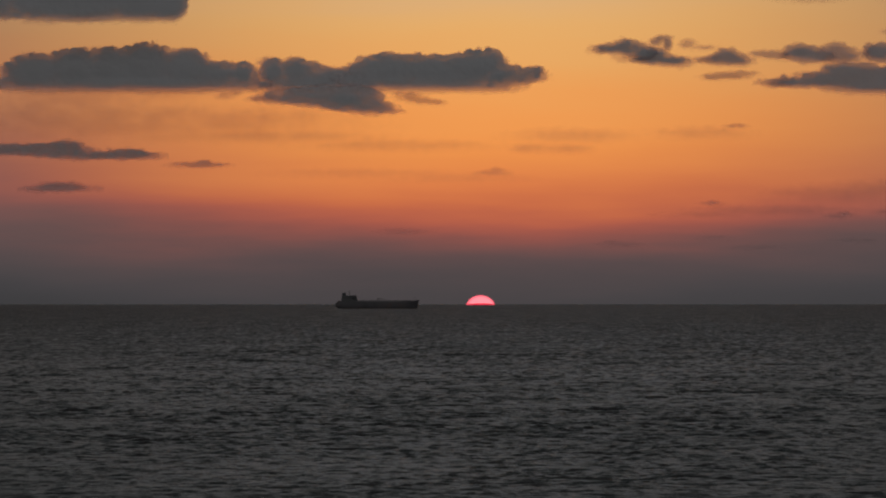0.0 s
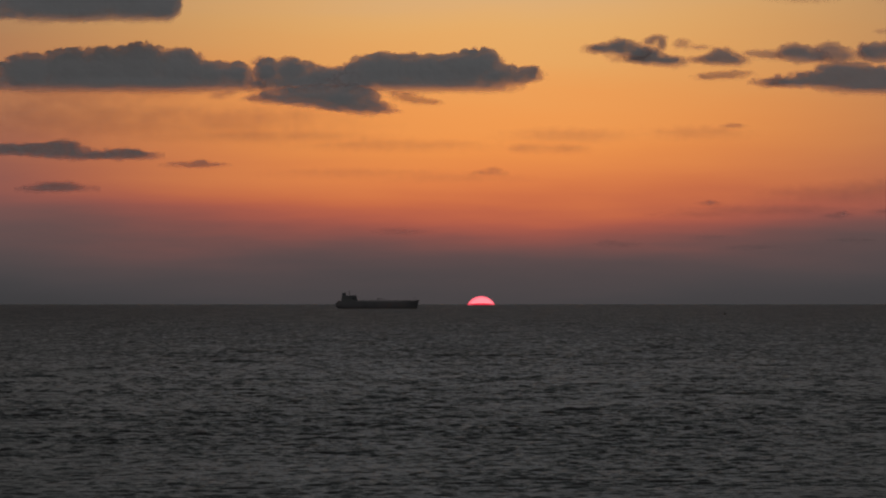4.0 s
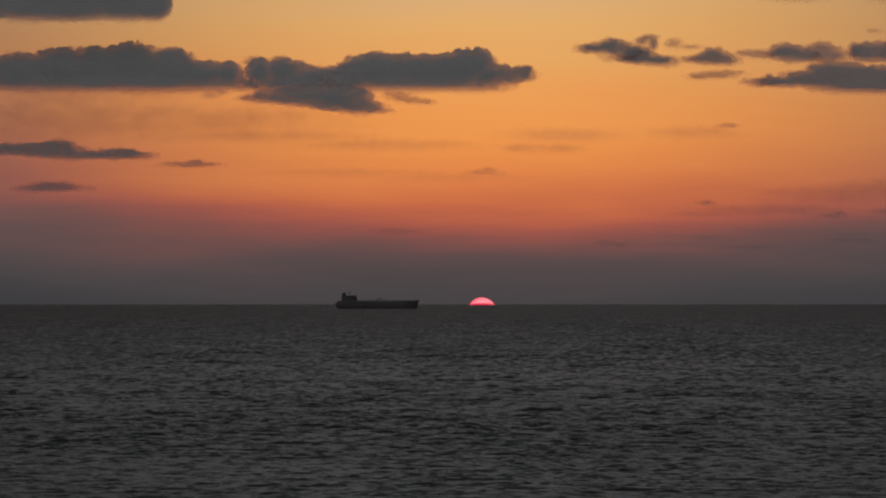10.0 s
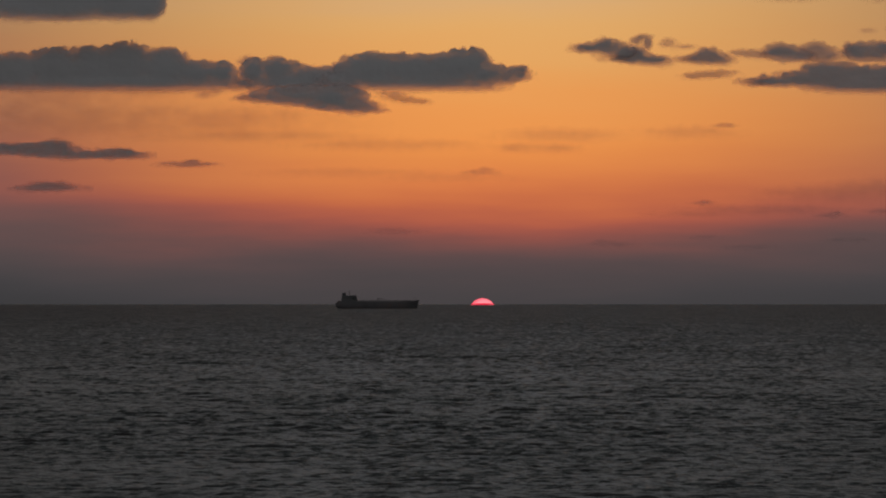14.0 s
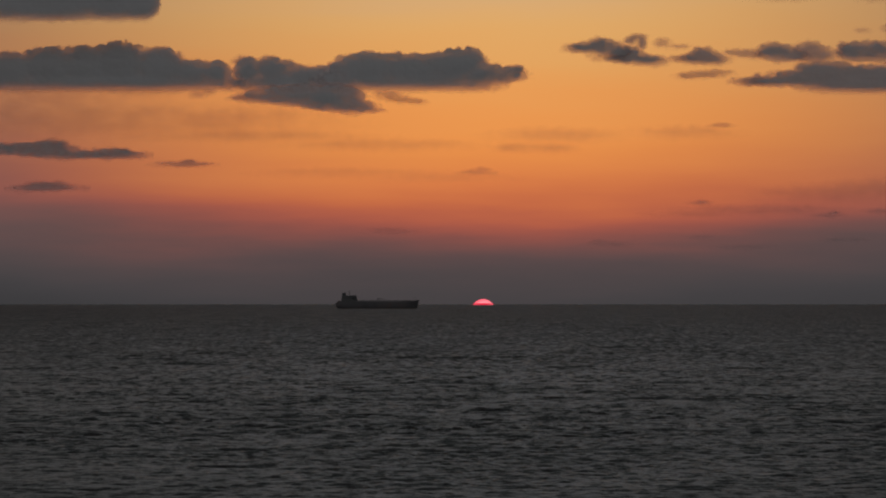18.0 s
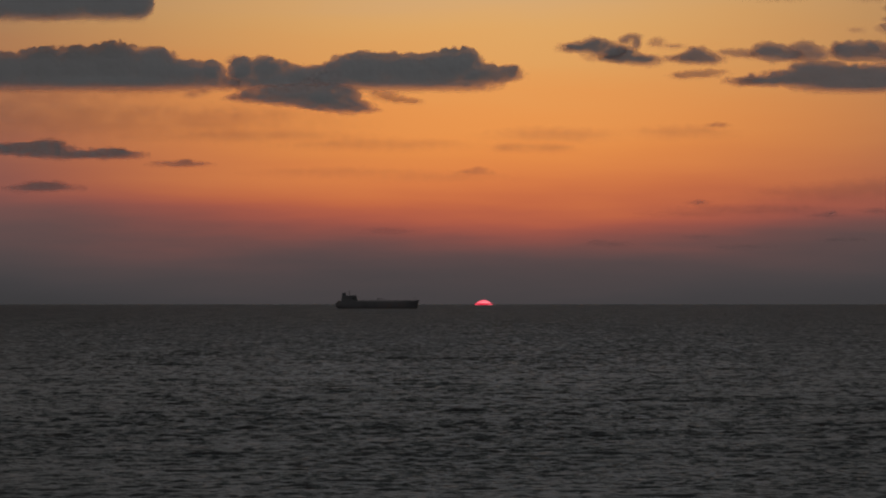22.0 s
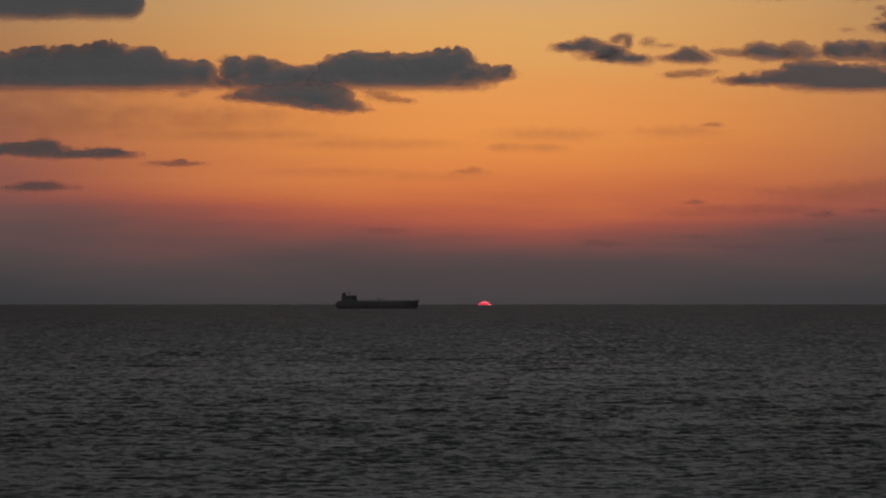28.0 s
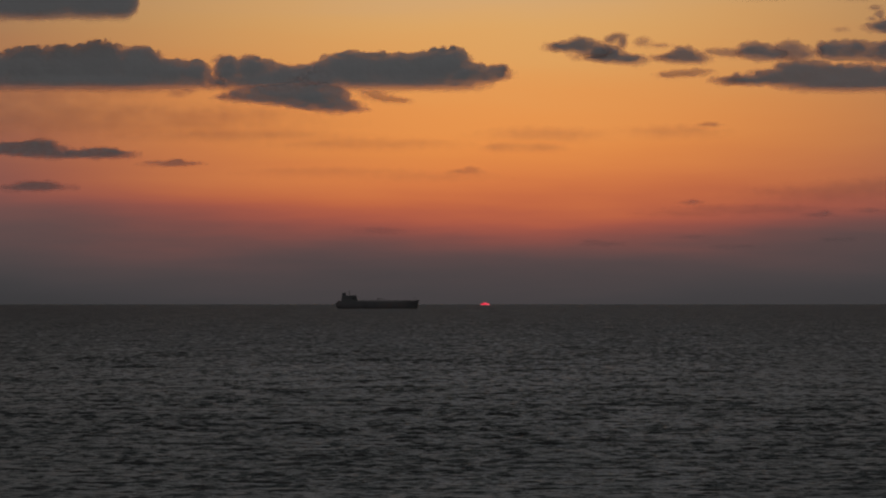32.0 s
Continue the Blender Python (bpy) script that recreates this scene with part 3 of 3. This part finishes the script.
def deck_plate():
    bm = bmesh.new()
    us = [0, 0.03, 0.06, 0.1, 0.15] + [0.2 + 0.1 * i for i in range(7)] + [0.84, 0.88, 0.91, 0.93, 0.94, 0.96, 0.98, 0.995]
    rows = []
    for u in us:
        x, b, z = hull_point(u, 1.0)
        rows.append([bm.verts.new((x, y, z - 0.15)) for y in (-b + 0.05, 0, b - 0.05)])
    for a, b in zip(rows, rows[1:]):
        for j in range(2):
            bm.faces.new((a[j], b[j], b[j + 1], a[j + 1]))
    bmesh.ops.recalc_face_normals(bm, faces=bm.faces)
    return bm


def railing(x0, x1, y, z, gap=2.2, h=1.1):
    bm = bmesh.new()
    n = max(1, round(abs(x1 - x0) / gap))
    for i in range(n + 1):
        x = x0 + (x1 - x0) * i / n
        add_bar(bm, (x, y, z - 0.1), (x, y, z + h), 0.04, 5)
    for k in (0.4, 0.75, 1.0):
        add_bar(bm, (x0, y, z + h * k), (x1, y, z + h * k), 0.035, 5)
    return bm


def window_strip(parent, x0, x1, y, z, n, w, h, across=False):
    """Square windows in a row along a deckhouse side, each with a frame."""
    made = None
    for i in range(n):
        c = x0 + (x1 - x0) * (i + 0.5) / n
        if made is None:
            me = mesh_of("window", box(-w / 2, w / 2, -0.06, 0.06, -h / 2, h / 2, 0.03), GLASS)
            made = me
        ob = new("window", made)
        ob.parent = parent
        ob.matrix_basis = pose(y, c, z, 0, 0, 90) if across else pose(c, y, z)


def tanker():
    ship = empty("tanker_ship", Matrix.Translation((-82.2, 4020.9, -0.15)) @ Matrix.Scale(0.9899, 4))
    tagged(ship, "dark laden tanker lying at anchor on the horizon, deckhouse aft", "ship")
    split = 0.30
    part("hull", hull_side(split, 1.0, 7), HULL, ship, "dark painted steel hull, lightened for the haze", True)
    part("boot_topping", hull_side(0.0, split, 4), BOOT, ship, "dull red paint along the waterline", True)
    part("deck", deck_plate(), DECK, ship, "dull red steel deck")
    for side in (-1, 1):
        part("bulwark", box(36, 44, side * 5.9 - 0.1, side * 5.9 + 0.1, DECK_Z - 0.2, DECK_Z + 0.7), HULL, ship)
    s = -LENGTH / 2
    # deckhouse in tiers
    tiers = [(7.8, 28.0, 7.6, 0.0, 2.2), (8.0, 27.4, 7.2, 2.2, 4.0), (8.3, 27.0, 6.8, 4.0, 5.7)]
    for a, b, w, z0, z1 in tiers:
        t = part("deckhouse", box(s + a, s + b, -w, w, DECK_Z + z0 - 0.15, DECK_Z + z1, 0.12), HOUSE_DIM, ship, "weathered deckhouse tier, darkened to read as a backlit silhouette")
        window_strip(t, s + a + 1, s + b - 1, -w - 0.02, DECK_Z + z0 + 1.1, 9, 0.7, 0.8)
        window_strip(t, -w + 1, w - 1, s + b + 0.02, DECK_Z + z0 + 1.1, 6, 0.7, 0.8, True)
        for side in (-1, 1):
            part("railing", railing(s + a + 0.2, s + b - 0.2, side * (w - 0.1), DECK_Z + z1), STEEL, ship)
    br = part("bridge", box(s + 16.5, s + 26.4, -6.4, 6.4, DECK_Z + 5.6, DECK_Z + 7.2, 0.15), HOUSE_DIM, ship, "wheelhouse with a dark window band")
    window_strip(br, -6.0, 6.0, s + 26.42, DECK_Z + 6.6, 11, 0.9, 0.8, True)
    window_strip(br, s + 19, s + 26, -6.42, DECK_Z + 6.6, 5, 0.9, 0.8)
    part("bridge_roof", box(s + 16.2, s + 26.9, -6.8, 6.8, DECK_Z + 7.2, DECK_Z + 7.4, 0.05), HOUSE_DIM, ship)
    for side in (-1, 1):
        wing = part("bridge_wing", box(s + 22.5, s + 26.0, side * 8.6 - 2.2, side * 8.6 + 2.2, DECK_Z + 5.2, DECK_Z + 6.3, 0.08), HOUSE_DIM, ship)
        part("wing_strut", bar((s + 24, side * 10.4, DECK_Z + 5.3), (s + 24, side * 7.1, DECK_Z + 3.5), 0.12), STEEL, wing)
    # funnel with its casing
    part("engine_casing", box(s + 8.4, s + 16.6, -4.6, 4.6, DECK_Z + 5.6, DECK_Z + 7.6, 0.15), HOUSE_DIM, ship)
    fb = box(s + 8.3, s + 13.6, -2.3, 2.3, DECK_Z + 7.5, DECK_Z + 10.4, 0.5)
    for v in fb.verts:
        if v.co.z > DECK_Z + 9.3:
            v.co.x += (s + 11.2 - v.co.x) * 0.14
    fun = part("funnel", fb, FUNNEL, ship, "dark funnel with a sloping top")
    for i in range(3):
        part("exhaust_pipe", bar((s + 9.8 + 1.1 * i, (-0.7, 0.6, -0.4)[i], DECK_Z + 10.3), (s + 9.6 + 1.1 * i, (-0.7, 0.6, -0.4)[i], DECK_Z + 11.2), 0.32, 10), STEEL, fun)
    part("funnel_band", box(s + 8.25, s + 13.65, -2.34, 2.34, DECK_Z + 9.0, DECK_Z + 9.6, 0.45), STEEL, fun)
    # radar mast
    mast = part("radar_mast", bar((s + 17.8, 0, DECK_Z + 7.3), (s + 17.8, 0, DECK_Z + 13.4), 0.38, 8, 0.2), STEEL, ship)
    for z, w in ((10.6, 1.8), (11.9, 1.2)):
        part("yard", bar((s + 17.8, -w, DECK_Z + z), (s + 17.8, w, DECK_Z + z), 0.14), STEEL, mast)
    part("radar", box(s + 16.6, s + 19.6, -0.25, 0.25, DECK_Z + 11.2, DECK_Z + 11.6, 0.05), STEEL, mast)
    for i in range(3):
        part("antenna", bar((s + 22 + 2 * i, 3.0 - 2.5 * i, DECK_Z + 7.3), (s + 22 + 2 * i, 3.0 - 2.5 * i, DECK_Z + 9.6 + 0.5 * (i % 2)), 0.04, 5), STEEL, ship)
    # lifeboat on a stern ramp, and side davits
    lb = bmesh.new()
    bmesh.ops.create_uvsphere(lb, u_segments=16, v_segments=10, radius=1.0)
    for v in lb.verts:
        v.co = Vector((v.co.x * 2.7, v.co.y * 1.2, v.co.z * 1.0 + (0.25 if abs(v.co.x) < 0.5 and v.co.z > 0 else 0)))
    boat = part("lifeboat", lb, BOAT_DIM, ship, "enclosed lifeboat on its ramp, its orange darkened to suit the silhouette", True)
    boat.matrix_basis = pose(s + 4.4, 0, DECK_Z - 0.5, 0, -24, 0)
    for side in (-1, 1):
        part("lifeboat_ramp", bar((s + 1.0, side * 1.0, DECK_Z - 2.2), (s + 7.4, side * 1.0, DECK_Z + 0.5), 0.14), STEEL, ship)
        part("davit", bar((s + 16, side * 7.4, DECK_Z + 2.3), (s + 16, side * 8.3, DECK_Z + 5.2), 0.16), STEEL, ship)
    # cargo deck: pipes, tank domes, manifold, crane
    for y in (-1.6, -0.8, 0.0, 0.8, 1.6):
        part("cargo_pipe", bar((s + 28.5, y, DECK_Z + 1.0), (s + 93, y, DECK_Z + 1.0), 0.2, 8), STEEL, ship)
    for i in range(9):
        x = s + 33 + 7.0 * i
        part("pipe_support", box(x - 0.15, x + 0.15, -2.1, 2.1, DECK_Z - 0.2, DECK_Z + 0.85), STEEL, ship)
    for i in range(6):
        for side in (-1, 1):
            x = s + 36 + 10.0 * i
            hatch = part("tank_hatch", bar((x, side * 4.6, DECK_Z - 0.2), (x, side * 4.6, DECK_Z + 0.8), 0.8, 14), STEEL, ship)
            part("hatch_lid", bar((x, side * 4.6, DECK_Z + 0.8), (x, side * 4.6, DECK_Z + 0.95), 0.9, 14), STEEL, hatch)
            part("vent_post", bar((x + 2.6, side * 5.8, DECK_Z - 0.2), (x + 2.6, side * 5.8, DECK_Z + 1.5), 0.12, 8), STEEL, ship)
    for i in range(5):
        x = s + 52.5 + 1.9 * i
        part("manifold_pipe", bar((x, -7.2, DECK_Z + 1.25), (x, 7.2, DECK_Z + 1.25), 0.17, 8), STEEL, ship)
    post = part("crane_post", bar((s + 54.0, 0, DECK_Z - 0.2), (s + 54.0, 0, DECK_Z + 3.6), 0.5, 12, 0.42), STEEL, ship, "hose-handling crane's post")
    part("crane_cab", box(s + 53.2, s + 55.0, -0.8, 0.8, DECK_Z + 2.6, DECK_Z + 3.9, 0.1), STEEL, post)
    part("crane_jib", bar((s + 54.2, 0, DECK_Z + 3.6), (s + 63.5, 0, DECK_Z + 2.7), 0.34, 8, 0.2), STEEL, post, "lowered crane jib")
    part("jib_rest", box(s + 62.3, s + 62.8, -0.6, 0.6, DECK_Z - 0.2, DECK_Z + 2.6), STEEL, ship)
    for side in (-1, 1):
        part("railing", railing(s + 29, s + 97, side * 8.5 if side else 0, DECK_Z, 3.4), STEEL, ship)
        part("railing", railing(s + 0.6, s + 4.2, side * 6.2, DECK_Z - 2.2), STEEL, ship)
    # forecastle
    part("foremast", bar((s + 100.6, 0, DECK_Z + 0.8), (s + 100.6, 0, DECK_Z + 5.2), 0.28, 8, 0.14), STEEL, ship)
    part("masthead_light", bar((s + 100.9, 0, DECK_Z + 4.6), (s + 100.9, 0, DECK_Z + 5.0), 0.2, 8), STEEL, ship)
    for side in (-1, 1):
        part("windlass", bar((s + 98.2, side * 0.8, DECK_Z + 0.9), (s + 98.2, side * 2.6, DECK_Z + 0.9), 0.65, 12), STEEL, ship)
        part("bollard", bar((s + 95.5, side * 5.0, DECK_Z - 0.2), (s + 95.5, side * 5.0, DECK_Z + 0.7), 0.22, 10), STEEL, ship)
        part("anchor", box(s + 99.4, s + 100.6, side * 3.85 - 0.2, side * 3.85 + 0.2, DECK_Z - 2.6, DECK_Z - 0.6, 0.1), STEEL, ship)
    return ship


tanker()


# ---------------------------------------------------------------- a float in the water
def marker_float():
    top = empty("marker_float", pose(273.3, 3114.6, -0.6))
    tagged(top, "small dark marker float bobbing on the open sea", "buoy")
    bm = bmesh.new()
    bmesh.ops.create_uvsphere(bm, u_segments=16, v_segments=10, radius=0.95)
    for v in bm.verts:
        v.co.z *= 0.8
    part("float", bm, BUOYRED, top, "dull red float", True)
    part("staff", bar((0, 0, 0.5), (0, 0, 2.1), 0.12, 8, 0.08), STEEL, top, "short steel staff")
    part("topmark", bar((0, 0, 1.5), (0, 0, 2.1), 0.34, 10), BUOYRED, top)
    return top


buoy = marker_float()


# ---------------------------------------------------------------- what moves
def motions():
    walk(swell, [(0.0, pose(0, 0, 0)), (32.0, pose(*SWELL_WAY, 0))])
    walk(chop, [(0.0, pose(0, 0, 0.02)), (32.0, pose(*CHOP_WAY, 0.02))])
    # time, turn of sun and strip fitted to their widths in the view, metres sunk
    turns = [(0.0, 8, 6, 0.0), (6.0, 20, 21, 1.93), (12.0, 29, 33, 3.86), (18.0, 37, 43, 5.8), (24.0, 46, 54, 7.85), (30.0, 57, 68, 10.2), (32.0, 63, 73, 11.1)]
    walk(sun, [(t, pose(56.7 + 0.215 * t, SUN_FAR, -4.1 - sunk, 0, 0, a)) for t, a, _, sunk in turns])
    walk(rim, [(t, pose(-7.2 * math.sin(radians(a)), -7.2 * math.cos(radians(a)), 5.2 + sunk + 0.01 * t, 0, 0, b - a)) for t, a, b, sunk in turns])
    for thing, speed in DRIFT:
        x, y, z = thing.location
        walk(thing, [(0.0, pose(x, y, z)), (32.0, pose(x - 32 * speed, y, z + 0.045 * speed * 32))])
    bx, by, _ = buoy.location
    bob = [(0.0, -1.6), (1.4, 0.2), (3.0, 0.4), (4.4, 0.2), (5.6, 0.5), (6.4, 0.4), (7.2, -1.5), (12.0, -1.8), (20.0, -1.5), (32.0, -1.8)]
    walk(buoy, [(t, pose(bx, by, z, 0, 4 * math.sin(2.1 * t), 0)) for t, z in bob])


motions()
